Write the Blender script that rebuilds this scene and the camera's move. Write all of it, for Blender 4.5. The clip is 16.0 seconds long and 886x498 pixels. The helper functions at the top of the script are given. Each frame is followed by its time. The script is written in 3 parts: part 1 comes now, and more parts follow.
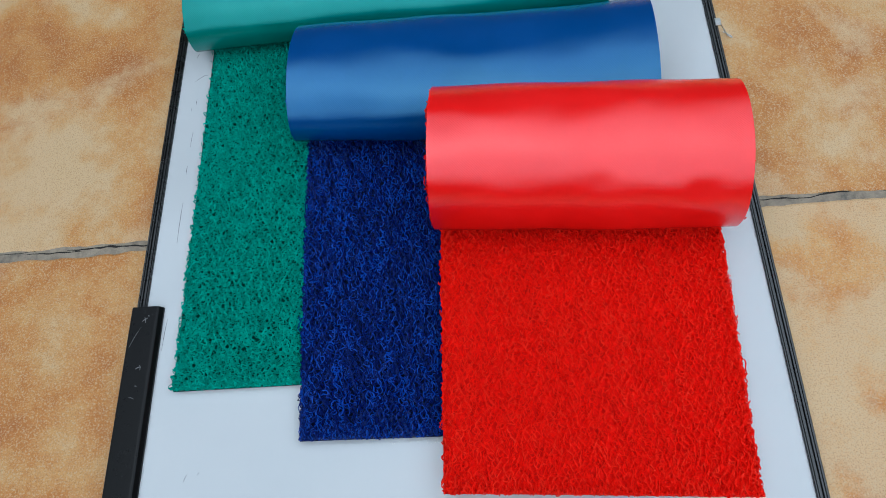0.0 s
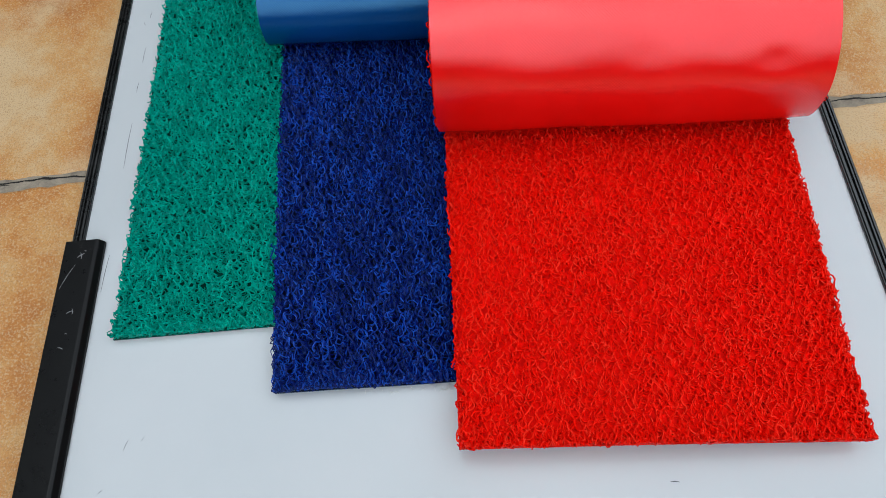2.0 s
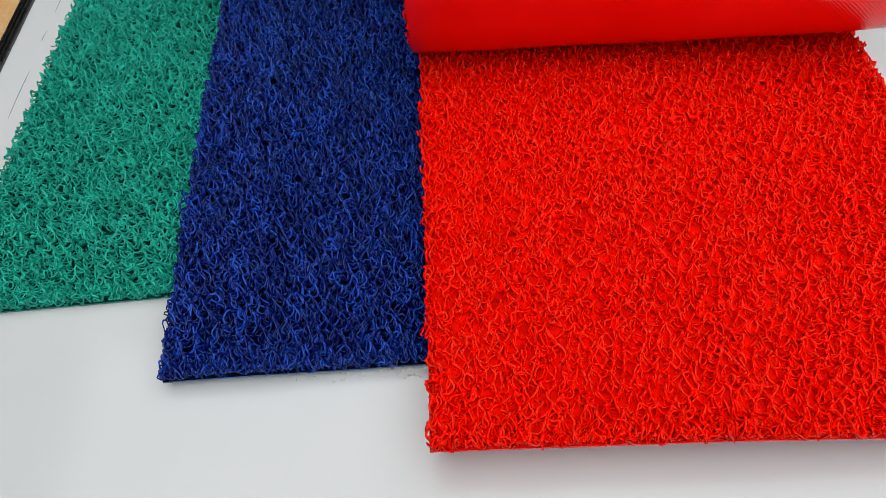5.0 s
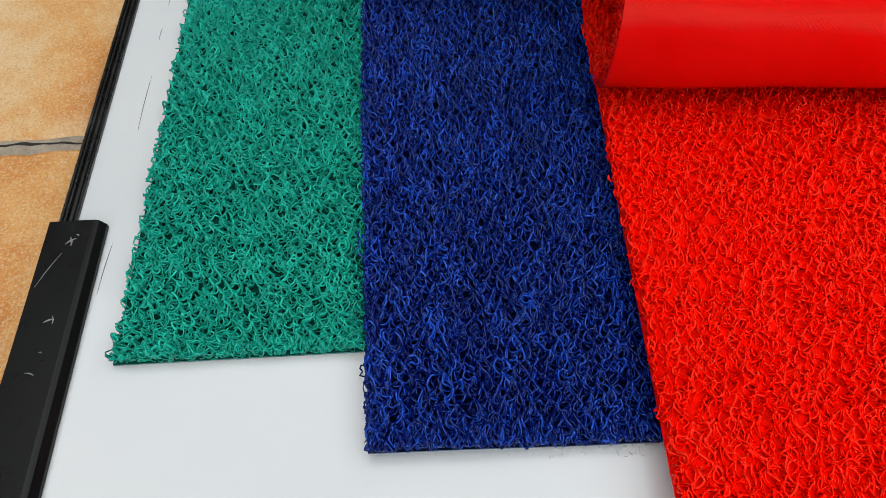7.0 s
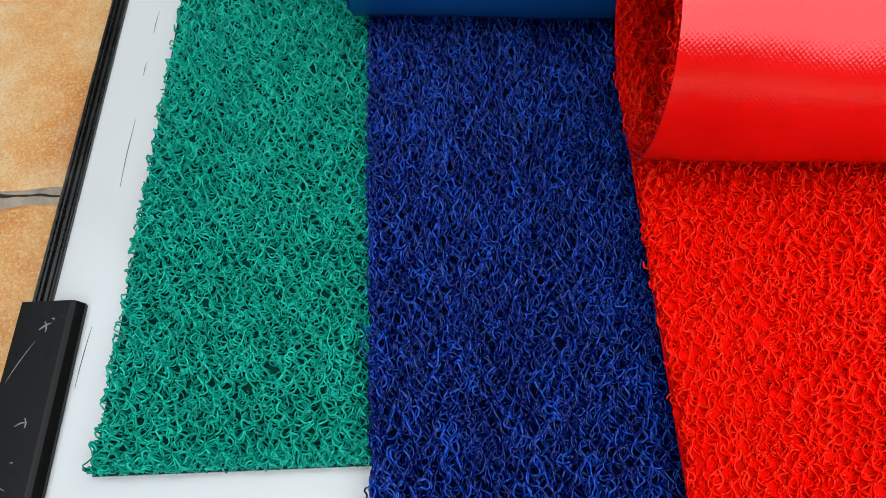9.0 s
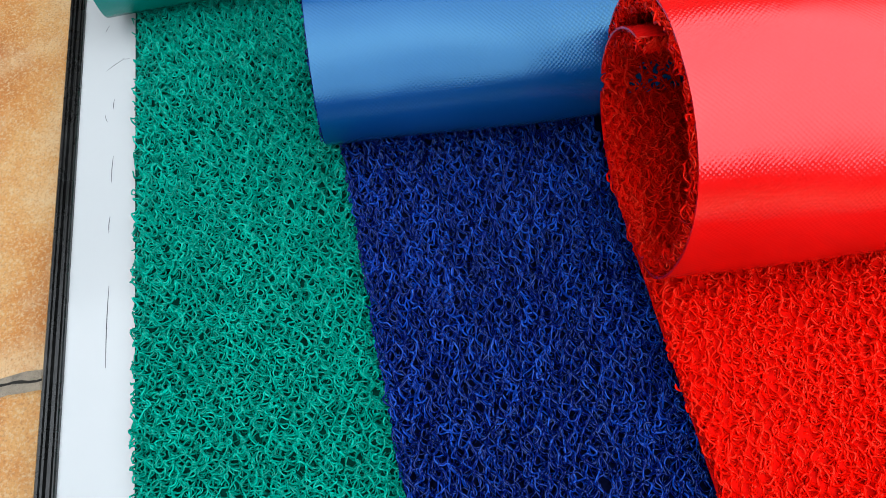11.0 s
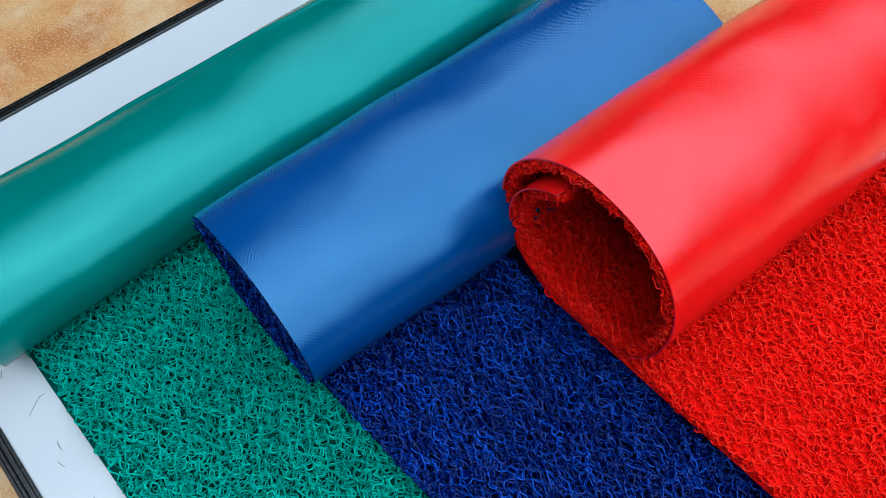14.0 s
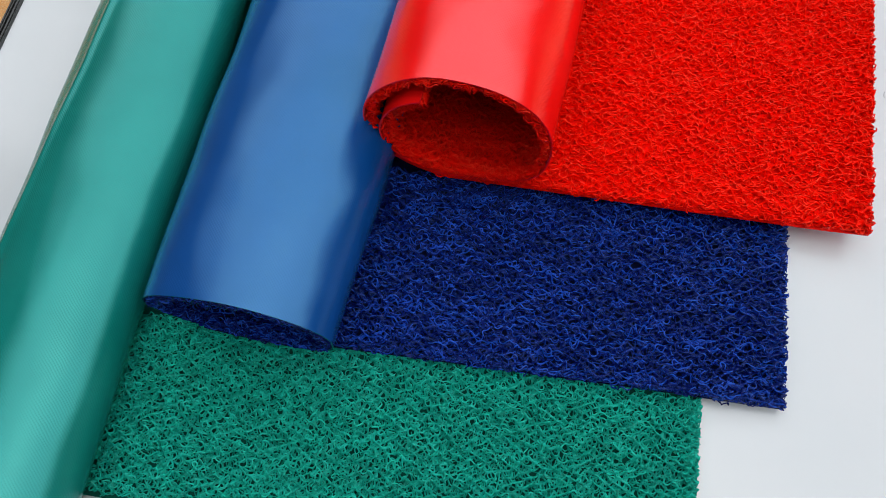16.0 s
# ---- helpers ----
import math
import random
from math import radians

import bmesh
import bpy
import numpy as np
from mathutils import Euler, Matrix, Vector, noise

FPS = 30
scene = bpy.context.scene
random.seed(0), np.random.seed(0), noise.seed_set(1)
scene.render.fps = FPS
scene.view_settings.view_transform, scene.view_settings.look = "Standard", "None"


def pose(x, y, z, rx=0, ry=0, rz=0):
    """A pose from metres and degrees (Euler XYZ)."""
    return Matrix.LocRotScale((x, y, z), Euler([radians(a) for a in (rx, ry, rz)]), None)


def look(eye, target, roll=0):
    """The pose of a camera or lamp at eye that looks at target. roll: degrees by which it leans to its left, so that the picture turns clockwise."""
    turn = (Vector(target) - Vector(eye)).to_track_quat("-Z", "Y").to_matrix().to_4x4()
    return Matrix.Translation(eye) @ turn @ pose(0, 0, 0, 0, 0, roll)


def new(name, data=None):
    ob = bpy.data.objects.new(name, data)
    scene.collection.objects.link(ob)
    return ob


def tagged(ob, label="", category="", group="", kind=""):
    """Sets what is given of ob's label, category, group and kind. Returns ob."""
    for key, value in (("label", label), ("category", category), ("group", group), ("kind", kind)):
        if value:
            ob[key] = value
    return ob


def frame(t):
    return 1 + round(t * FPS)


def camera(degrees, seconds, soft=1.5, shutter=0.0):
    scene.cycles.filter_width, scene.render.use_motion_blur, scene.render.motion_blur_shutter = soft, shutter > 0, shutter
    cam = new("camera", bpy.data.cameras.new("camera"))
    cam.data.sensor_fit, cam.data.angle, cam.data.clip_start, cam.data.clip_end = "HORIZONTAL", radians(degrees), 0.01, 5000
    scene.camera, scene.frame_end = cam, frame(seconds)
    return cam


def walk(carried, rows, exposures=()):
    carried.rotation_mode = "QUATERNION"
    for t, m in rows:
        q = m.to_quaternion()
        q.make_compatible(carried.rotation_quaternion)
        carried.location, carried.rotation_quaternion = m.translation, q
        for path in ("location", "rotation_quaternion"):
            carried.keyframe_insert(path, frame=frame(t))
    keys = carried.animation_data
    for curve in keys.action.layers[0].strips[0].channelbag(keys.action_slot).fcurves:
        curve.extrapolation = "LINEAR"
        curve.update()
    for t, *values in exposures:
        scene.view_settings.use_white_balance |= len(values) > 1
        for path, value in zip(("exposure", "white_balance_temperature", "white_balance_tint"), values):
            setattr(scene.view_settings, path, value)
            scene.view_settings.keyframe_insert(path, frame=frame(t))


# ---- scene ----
cam = camera(61.3, 16.0, soft=0.6)
PATH = [
    (0, (0.065, 0.098, 0.679), (-0.108, 0.958, -1.119), -14.3),
    (0.5, (0.06, 0.105, 0.638), (-0.109, 0.955, -1.164), -14.4),
    (1, (0.052, 0.097, 0.596), (-0.112, 0.967, -1.197), -14.1),
    (1.5, (0.037, 0.081, 0.55), (-0.103, 0.989, -1.226), -12.6),
    (2, (0.028, 0.069, 0.514), (-0.097, 1.01, -1.246), -11.9),
    (2.5, (0.026, 0.065, 0.473), (-0.089, 1.046, -1.266), -11.3),
    (3, (0.022, 0.059, 0.426), (-0.083, 1.082, -1.289), -10.5),
    (3.2, (0.018, 0.058, 0.413), (-0.084, 1.096, -1.294), -10.1),
    (5.3, (0.021, 0.058, 0.321), (-0.041, 1.284, -1.259), -7.4),
    (5.5, (0.012, 0.063, 0.326), (-0.041, 1.288, -1.253), -7.0),
    (6, (-0.026, 0.086, 0.341), (-0.06, 1.295, -1.252), -5.9),
    (6.5, (-0.066, 0.107, 0.34), (-0.085, 1.27, -1.287), -4.9),
    (7, (-0.093, 0.123, 0.343), (-0.107, 1.228, -1.325), -3.8),
    (7.5, (-0.107, 0.147, 0.33), (-0.139, 1.209, -1.365), -3.8),
    (8, (-0.11, 0.158, 0.324), (-0.164, 1.192, -1.388), -4.2),
    (8.5, (-0.105, 0.168, 0.324), (-0.167, 1.179, -1.4), -4.5),
    (9, (-0.094, 0.207, 0.345), (-0.13, 1.193, -1.395), -4.4),
    (9.2, (-0.098, 0.221, 0.352), (-0.116, 1.2, -1.392), -4.4),
    (11.3, (-0.118, 0.291, 0.37), (-0.001, 1.252, -1.38), -4.8),
    (11.5, (-0.12, 0.297, 0.374), (0.012, 1.279, -1.364), -4.0),
    (12, (-0.129, 0.312, 0.387), (0.02, 1.336, -1.325), -3.1),
    (12.5, (-0.136, 0.318, 0.392), (0.07, 1.398, -1.279), -1.2),
    (13, (-0.144, 0.329, 0.404), (0.179, 1.403, -1.252), -1.0),
    (13.5, (-0.185, 0.345, 0.426), (0.365, 1.339, -1.22), -0.3),
    (14, (-0.202, 0.36, 0.443), (0.502, 1.19, -1.235), -2.5),
    (14.5, (-0.252, 0.418, 0.452), (0.527, 1.066, -1.272), -4.9),
    (15, (-0.263, 0.436, 0.464), (0.519, 0.889, -1.321), -5.7),
    (15.5, (-0.262, 0.428, 0.501), (0.511, 0.752, -1.315), -7.2),
    (16, (-0.26, 0.416, 0.53), (0.47, 0.659, -1.317), -9.2),
]
walk(cam, [(t, look(eye, target, roll)) for t, eye, target, roll in PATH],
     [(0.0, 0.90, 5950, 0), (3.0, 0.99, 6950, 4), (5.5, 1.15, 7400, 6), (9.0, 1.32, 7000, 4), (11.5, 1.45, 6400, 2), (12.5, 1.42, 5800, 0), (14.5, 1.26, 5800, 0), (16.0, 1.19, 7000, 6)])

# ---- sky and daylight ----
world = bpy.data.worlds.new("sky")
scene.world = world
world.use_nodes = True
wn, wl = world.node_tree.nodes, world.node_tree.links
wn.clear()
sky = wn.new("ShaderNodeTexSky")
sky.sky_type = "NISHITA"
sky.sun_disc = False
sky.sun_elevation, sky.sun_rotation = radians(80), radians(200)
sky.air_density, sky.dust_density = 1.0, 0.4
haze = wn.new("ShaderNodeHueSaturation")
haze.inputs["Saturation"].default_value = 0.42
# an overcast dome: about three times as bright overhead as near the horizon
geo = wn.new("ShaderNodeTexCoord")
sep = wn.new("ShaderNodeSeparateXYZ")
dome = wn.new("ShaderNodeMapRange")
dome.inputs["From Min"].default_value, dome.inputs["From Max"].default_value = 0.0, 1.0
dome.inputs["To Min"].default_value, dome.inputs["To Max"].default_value = 0.9, 1.9
scaled = wn.new("ShaderNodeVectorMath")
scaled.operation = "SCALE"
bg = wn.new("ShaderNodeBackground")
bg.inputs["Strength"].default_value = 0.125
wo = wn.new("ShaderNodeOutputWorld")
wl.new(geo.outputs["Generated"], sep.inputs[0])
wl.new(sep.outputs[2], dome.inputs["Value"])
wl.new(sky.outputs[0], haze.inputs["Color"])
wl.new(haze.outputs[0], scaled.inputs[0])
wl.new(dome.outputs[0], scaled.inputs["Scale"])
wl.new(scaled.outputs[0], bg.inputs["Color"])
wl.new(bg.outputs[0], wo.inputs["Surface"])

sun_data = bpy.data.lights.new("sun", "SUN")
sun_data.energy, sun_data.angle, sun_data.color = 0.5, radians(140), (1.0, 0.96, 0.9)
sun = new("sun", sun_data)
sun.matrix_world = look((-0.12, -0.03, 2.0), (0, 0.3, 0))


# ---- materials ----
def material(name):
    m = bpy.data.materials.new(name)
    m.use_nodes = True
    n, l = m.node_tree.nodes, m.node_tree.links
    b = n["Principled BSDF"]
    return m, n, l, b


def node(n, kind, **inputs):
    x = n.new(kind)
    for k, v in inputs.items():
        x.inputs[k].default_value = v
    return x


def noise_node(n, l, coord, scale, detail=4.0, rough=0.55):
    x = node(n, "ShaderNodeTexNoise", Scale=scale, Detail=detail, Roughness=rough)
    l.new(coord, x.inputs["Vector"])
    return x.outputs["Fac"]


def ramp(n, l, fac, stops):
    r = n.new("ShaderNodeValToRGB")
    e = r.color_ramp.elements
    e[0].position, e[0].color = stops[0][0], (*stops[0][1], 1)
    e[1].position, e[1].color = stops[-1][0], (*stops[-1][1], 1)
    for p, c in stops[1:-1]:
        k = e.new(p)
        k.color = (*c, 1)
    l.new(fac, r.inputs[0])
    return r.outputs[0]


def mixed(n, l, fac, a, b, how="MIX"):
    m = n.new("ShaderNodeMix")
    m.data_type, m.blend_type = "RGBA", how
    for sock, v in ((m.inputs[0], fac), (m.inputs[6], a), (m.inputs[7], b)):
        if isinstance(v, (int, float)):
            sock.default_value = v
        elif isinstance(v, tuple):
            sock.default_value = (*v, 1)
        else:
            l.new(v, sock)
    return m.outputs[2]


def math_node(n, l, op, a, b=0.0):
    m = n.new("ShaderNodeMath")
    m.operation = op
    for sock, v in zip(m.inputs, (a, b)):
        if isinstance(v, (int, float)):
            sock.default_value = v
        else:
            l.new(v, sock)
    return m.outputs[0]


def bumped(n, l, b, height, strength, distance):
    k = node(n, "ShaderNodeBump", Strength=strength, Distance=distance)
    l.new(height, k.inputs["Height"])
    l.new(k.outputs[0], b.inputs["Normal"])


def embossed_vinyl(name, base, tint, rough=0.15, ior=1.62):
    """Mat backing: soft vinyl with a fine diamond emboss, laid out in metres of the sheet by its UV map."""
    m, n, l, b = material(name)
    uv = n.new("ShaderNodeUVMap")
    uv.uv_map = "sheet"
    sep = n.new("ShaderNodeSeparateXYZ")
    # the emboss wanders a little with the cloth that it was pressed from
    drift = node(n, "ShaderNodeTexNoise", Scale=70.0, Detail=3.0)
    l.new(uv.outputs[0], drift.inputs["Vector"])
    stray = n.new("ShaderNodeVectorMath")
    stray.operation = "MULTIPLY_ADD"
    l.new(drift.outputs["Color"], stray.inputs[0])
    stray.inputs[1].default_value = (0.0028, 0.0028, 0.0)
    l.new(uv.outputs[0], stray.inputs[2])
    l.new(stray.outputs[0], sep.inputs[0])
    k = 2 * math.pi / 0.0023
    p = math_node(n, l, "SINE", math_node(n, l, "MULTIPLY", sep.outputs[0], k))
    q = math_node(n, l, "SINE", math_node(n, l, "MULTIPLY", sep.outputs[1], k))
    dia = math_node(n, l, "MULTIPLY", p, q)
    co = n.new("ShaderNodeTexCoord").outputs["Object"]
    worn = noise_node(n, l, co, 14.0, 2.0)
    fine = noise_node(n, l, co, 260.0)
    lo = tuple(c * 0.93 for c in base)
    hi = tuple(min(1.0, c * 1.08 + 0.004) for c in base)
    l.new(ramp(n, l, worn, [(0.3, lo), (0.7, hi)]), b.inputs["Base Color"])
    l.new(math_node(n, l, "ADD", math_node(n, l, "MULTIPLY", worn, 0.08), rough - 0.04), b.inputs["Roughness"])
    b.inputs["Specular IOR Level"].default_value, b.inputs["IOR"].default_value = 1.0, ior
    b.inputs["Specular Tint"].default_value = (*tint, 1)
    bumped(n, l, b, math_node(n, l, "ADD", math_node(n, l, "MULTIPLY", dia, 0.34), math_node(n, l, "ADD", math_node(n, l, "MULTIPLY", fine, 0.12), math_node(n, l, "MULTIPLY", noise_node(n, l, co, 24.0, 1.5), 9.0))), 0.6, 0.0002)
    return m


def filament(name, base, bright, gloss=0.28, least=0.72, thin=0.15, tint=(1.0, 1.0, 1.0)):
    """Extruded vinyl filament, each loop a little different."""
    m, n, l, b = material(name)
    geo = n.new("ShaderNodeNewGeometry")
    co = n.new("ShaderNodeTexCoord").outputs["Object"]
    big = noise_node(n, l, co, 18.0)
    col = ramp(n, l, geo.outputs["Random Per Island"], [(0.0, tuple(c * least for c in base)), (0.6, base), (1.0, bright)])
    col = mixed(n, l, math_node(n, l, "MULTIPLY", big, 0.25), col, tuple(c * least for c in base))
    l.new(col, b.inputs["Base Color"])
    b.inputs["Roughness"].default_value = 0.27
    b.inputs["Specular IOR Level"].default_value = gloss
    b.inputs["Specular Tint"].default_value = (*tint, 1)
    # thin vinyl lets some light through
    through_light = n.new("ShaderNodeBsdfTranslucent")
    l.new(col, through_light.inputs["Color"])
    mix = n.new("ShaderNodeMixShader")
    mix.inputs[0].default_value = thin
    l.new(b.outputs[0], mix.inputs[1])
    l.new(through_light.outputs[0], mix.inputs[2])
    l.new(mix.outputs[0], n["Material Output"].inputs["Surface"])
    return m


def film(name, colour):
    """The inner film that the filaments are welded to; a dark colour stands for shade in the gaps."""
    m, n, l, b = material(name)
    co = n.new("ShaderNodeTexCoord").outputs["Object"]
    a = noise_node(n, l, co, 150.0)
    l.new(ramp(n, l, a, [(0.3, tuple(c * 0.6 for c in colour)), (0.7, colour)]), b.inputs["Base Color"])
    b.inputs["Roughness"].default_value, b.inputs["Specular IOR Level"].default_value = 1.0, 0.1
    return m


RED_BACK = embossed_vinyl("red vinyl backing", (0.97, 0.005, 0.006), (1.0, 0.52, 0.55))
BLUE_BACK = embossed_vinyl("blue vinyl backing", (0.001, 0.052, 0.220), (0.30, 0.74, 1.0), 0.15, 1.57)
GREEN_BACK = embossed_vinyl("green vinyl backing", (0.001, 0.155, 0.13), (0.25, 1.0, 0.97), 0.16, 1.56)
RED_COIL = filament("red filament", (0.99, 0.004, 0.002), (1.0, 0.022, 0.010), 0.7, 0.96, 0.06, (1.0, 0.28, 0.16))
BLUE_COIL = filament("blue filament", (0.001, 0.008, 0.150), (0.007, 0.070, 0.54), 1.0, 0.65, 0.06, (0.35, 0.58, 1.0))
GREEN_COIL = filament("green filament", (0.001, 0.38, 0.275), (0.004, 0.54, 0.40), 0.45, 0.7, 0.08, (0.6, 1.0, 0.9))
# blue and green films are darkened to paint in the shade between strands
RED_FILM, BLUE_FILM_SHADE, GREEN_FILM_SHADE = film("red film", (0.92, 0.003, 0.002)), film("blue film with gap shade", (0.0006, 0.003, 0.025)), film("green film with gap shade", (0.001, 0.075, 0.053))


def make_tile(name, pale_share, deep):
    """Rustic glazed tile: deep ochre clouds under greyish beige ones, with a sandy grain."""
    m, n, l, b = material(name)
    co = n.new("ShaderNodeTexCoord").outputs["Object"]
    info = n.new("ShaderNodeObjectInfo")
    shift = n.new("ShaderNodeVectorMath")
    shift.operation = "SCALE"
    l.new(info.outputs["Random"], shift.inputs["Scale"])
    shift.inputs[0].default_value = (7.0, 5.0, 3.0)
    add = n.new("ShaderNodeVectorMath")
    add.operation = "ADD"
    l.new(co, add.inputs[0])
    l.new(shift.outputs[0], add.inputs[1])
    v = add.outputs[0]
    cloud = noise_node(n, l, v, 8.0, 7.0, 0.66)
    patch = noise_node(n, l, v, 5.5, 6.0, 0.66)
    speck = noise_node(n, l, v, 700.0, 3.0, 0.7)
    grit = noise_node(n, l, v, 480.0, 4.0, 0.75)
    d = deep
    col = ramp(n, l, cloud, [(0.36, (0.40 * d, 0.125 * d, 0.018 * d)), (0.46, (0.52 * d, 0.21 * d, 0.045 * d)), (0.54, (0.58 * d, 0.30 * d, 0.098 * d)), (0.64, (0.62, 0.42, 0.22))])
    pale = ramp(n, l, patch, [(0.58 - pale_share, (0, 0, 0)), (0.68 - pale_share, (0.85, 0.85, 0.85))])
    col = mixed(n, l, pale, col, (0.64, 0.435, 0.235))
    col = mixed(n, l, ramp(n, l, speck, [(0.50, (0, 0, 0)), (0.64, (0.55, 0.55, 0.55))]), col, (0.30, 0.13, 0.04))
    col = mixed(n, l, ramp(n, l, grit, [(0.50, (0, 0, 0)), (0.62, (0.7, 0.7, 0.7))]), col, (0.60, 0.435, 0.255))
    l.new(col, b.inputs["Base Color"])
    l.new(math_node(n, l, "ADD", math_node(n, l, "MULTIPLY", grit, 0.3), 0.42), b.inputs["Roughness"])
    bumped(n, l, b, math_node(n, l, "ADD", speck, math_node(n, l, "MULTIPLY", cloud, 2.0)), 0.4, 0.0008)
    return m


def make_grout():
    m, n, l, b = material("grey cement grout")
    co = n.new("ShaderNodeTexCoord").outputs["Object"]
    a = noise_node(n, l, co, 60.0, 6.0, 0.7)
    c = noise_node(n, l, co, 340.0, 4.0)
    col = ramp(n, l, a, [(0.30, (0.13, 0.115, 0.10)), (0.45, (0.27, 0.225, 0.17)), (0.7, (0.39, 0.32, 0.24))])
    l.new(col, b.inputs["Base Color"])
    b.inputs["Roughness"].default_value = 0.9
    bumped(n, l, b, math_node(n, l, "ADD", a, c), 0.8, 0.003)
    return m


def make_board():
    m, n, l, b = material("white enamel")
    co = n.new("ShaderNodeTexCoord").outputs["Object"]
    smear = noise_node(n, l, co, 7.0, 5.0)
    fine = noise_node(n, l, co, 90.0, 4.0)
    l.new(ramp(n, l, smear, [(0.3, (0.52, 0.54, 0.55)), (0.7, (0.56, 0.57, 0.575))]), b.inputs["Base Color"])
    l.new(math_node(n, l, "ADD", math_node(n, l, "MULTIPLY", fine, 0.08), 0.06), b.inputs["Roughness"])
    bumped(n, l, b, smear, 0.08, 0.002)
    return m


def make_black(name, tone, rough, gloss=0.22):
    m, n, l, b = material(name)
    co = n.new("ShaderNodeTexCoord").outputs["Object"]
    a = noise_node(n, l, co, 35.0, 6.0, 0.7)
    c = noise_node(n, l, co, 300.0, 3.0)
    l.new(ramp(n, l, a, [(0.35, (tone,) * 3), (0.62, (tone * 1.5,) * 3), (0.8, (tone * 4 + 0.02,) * 3)]), b.inputs["Base Color"])
    l.new(math_node(n, l, "ADD", math_node(n, l, "MULTIPLY", a, 0.3), rough - 0.12), b.inputs["Roughness"])
    b.inputs["Specular IOR Level"].default_value = gloss
    bumped(n, l, b, c, 0.15, 0.0004)
    return m


def make_plain(name, colour, rough, metal=0.0):
    m, n, l, b = material(name)
    co = n.new("ShaderNodeTexCoord").outputs["Object"]
    a = noise_node(n, l, co, 120.0, 4.0)
    l.new(ramp(n, l, a, [(0.3, tuple(c * 0.7 for c in colour)), (0.7, colour)]), b.inputs["Base Color"])
    b.inputs["Roughness"].default_value, b.inputs["Metallic"].default_value = rough, metal
    return m


TILES = [make_tile("rustic ochre tile", 0.03, 1.0), make_tile("rustic amber tile", 0.07, 1.0), make_tile("rustic beige tile", 0.21, 1.1), make_tile("rustic sand tile", 0.11, 1.0)]
GROUT, BOARD = make_grout(), make_board()
CRACK = make_plain("dirt-filled crack", (0.022, 0.019, 0.016), 0.95)
DUST = make_plain("grey lint", (0.74, 0.74, 0.70), 0.95)
BLACK = make_black("black anodised frame", 0.007, 0.25, 0.8)
TRAY = make_black("scuffed black plastic", 0.003, 0.28, 0.2)
INK = make_plain("dark scratch", (0.10, 0.10, 0.11), 0.8)
SCUFF = make_plain("pale scuff", (0.20, 0.20, 0.20), 0.8)
STEEL = make_plain("dull steel", (0.62, 0.62, 0.60), 0.4, 0.9)


# ---- mesh helpers ----
def part(name, bm, mat, parent=None, label="", smooth=False):
    me = bpy.data.meshes.new(name)
    bm.to_mesh(me)
    bm.free()
    return mesh_part(name, me, mat, parent, label, smooth)


def mesh_part(name, me, mat, parent=None, label="", smooth=False):
    me.materials.append(mat)
    if smooth:
        me.polygons.foreach_set("use_smooth", [True] * len(me.polygons))
    ob = new(name, me)
    if parent:
        ob.parent = parent
    if label:
        ob["label"] = label
    return ob


def empty(name, at=(0, 0, 0)):
    ob = new(name)
    ob.empty_display_size = 0.05
    ob.location = at
    return ob


def box(bm, x0, x1, y0, y1, z0, z1, bevel=0.0):
    b2 = bmesh.new()
    bmesh.ops.create_cube(b2, size=1.0)
    for v in b2.verts:
        v.co = Vector(((x0 + x1) / 2 + v.co.x * (x1 - x0), (y0 + y1) / 2 + v.co.y * (y1 - y0), (z0 + z1) / 2 + v.co.z * (z1 - z0)))
    if bevel:
        bmesh.ops.bevel(b2, geom=b2.edges[:], offset=bevel, segments=2, affect="EDGES", profile=0.5)
    me = bpy.data.meshes.new("tmp")
    b2.to_mesh(me)
    b2.free()
    bm.from_mesh(me)
    bpy.data.meshes.remove(me)


def smooth_step(t):
    t = np.clip(t, 0, 1)
    return t * t * (3 - 2 * t)


# ---- floor ----
FLOOR_Z = -0.016
PITCH, JOINT = 0.427, 0.0098
bm = bmesh.new()
bmesh.ops.create_grid(bm, x_segments=40, y_segments=40, size=40.0)
for v in bm.verts:
    v.co.z = FLOOR_Z - 0.0020
floor = part("floor", bm, GROUT)
tagged(floor, "grey cement bed with rustic ochre ceramic tiles laid on it", "floor", kind="structure")

# plain walls added far outside the view to block sky and darken the rolls' reflections
SKY_BLOCK = make_plain("dark sky block", (0.06, 0.056, 0.05), 0.9)
for name, blocks in (("unseen_wall_north", ((-3.2, 1.5, 3.6, 3.8, 5.4), (1.505, 3.2, 3.61, 3.79, 2.4))), ("unseen_wall_south", ((-3.2, 3.2, -2.8, -2.6, 1.6),)),
                     ("unseen_wall_west", ((-3.2, -3.0, -2.6, 3.6, 4.6),)), ("unseen_wall_east", ((3.0, 3.2, -2.6, 3.6, 2.1),))):
    bm = bmesh.new()
    for x0, x1, y0, y1, top in blocks:
        box(bm, x0, x1, y0, y1, FLOOR_Z - 0.0020, top, 0.01)
    tagged(part(name, bm, SKY_BLOCK), "plain dark wall added out of view to block the sky", "wall", kind="structure")

# ---- whiteboard ----
LEFT, RIGHT, NEAR, FAR = -0.305, 0.305, 0.012, 0.915
board = empty("whiteboard", (0, 0.46, FLOOR_Z))
tagged(board, "white enamel writing board in a thin black frame lying on tiles", "whiteboard")


def on_board(ob):
    ob.parent = board
    ob.matrix_parent_inverse = Matrix.Translation(-board.location)
    return ob


bm = bmesh.new()
box(bm, LEFT - 0.004, RIGHT + 0.004, NEAR - 0.004, FAR + 0.004, -0.013, 0.0, 0.0005)
panel = on_board(part("panel", bm, BOARD, None, "glossy white enamel panel with fine scratches"))


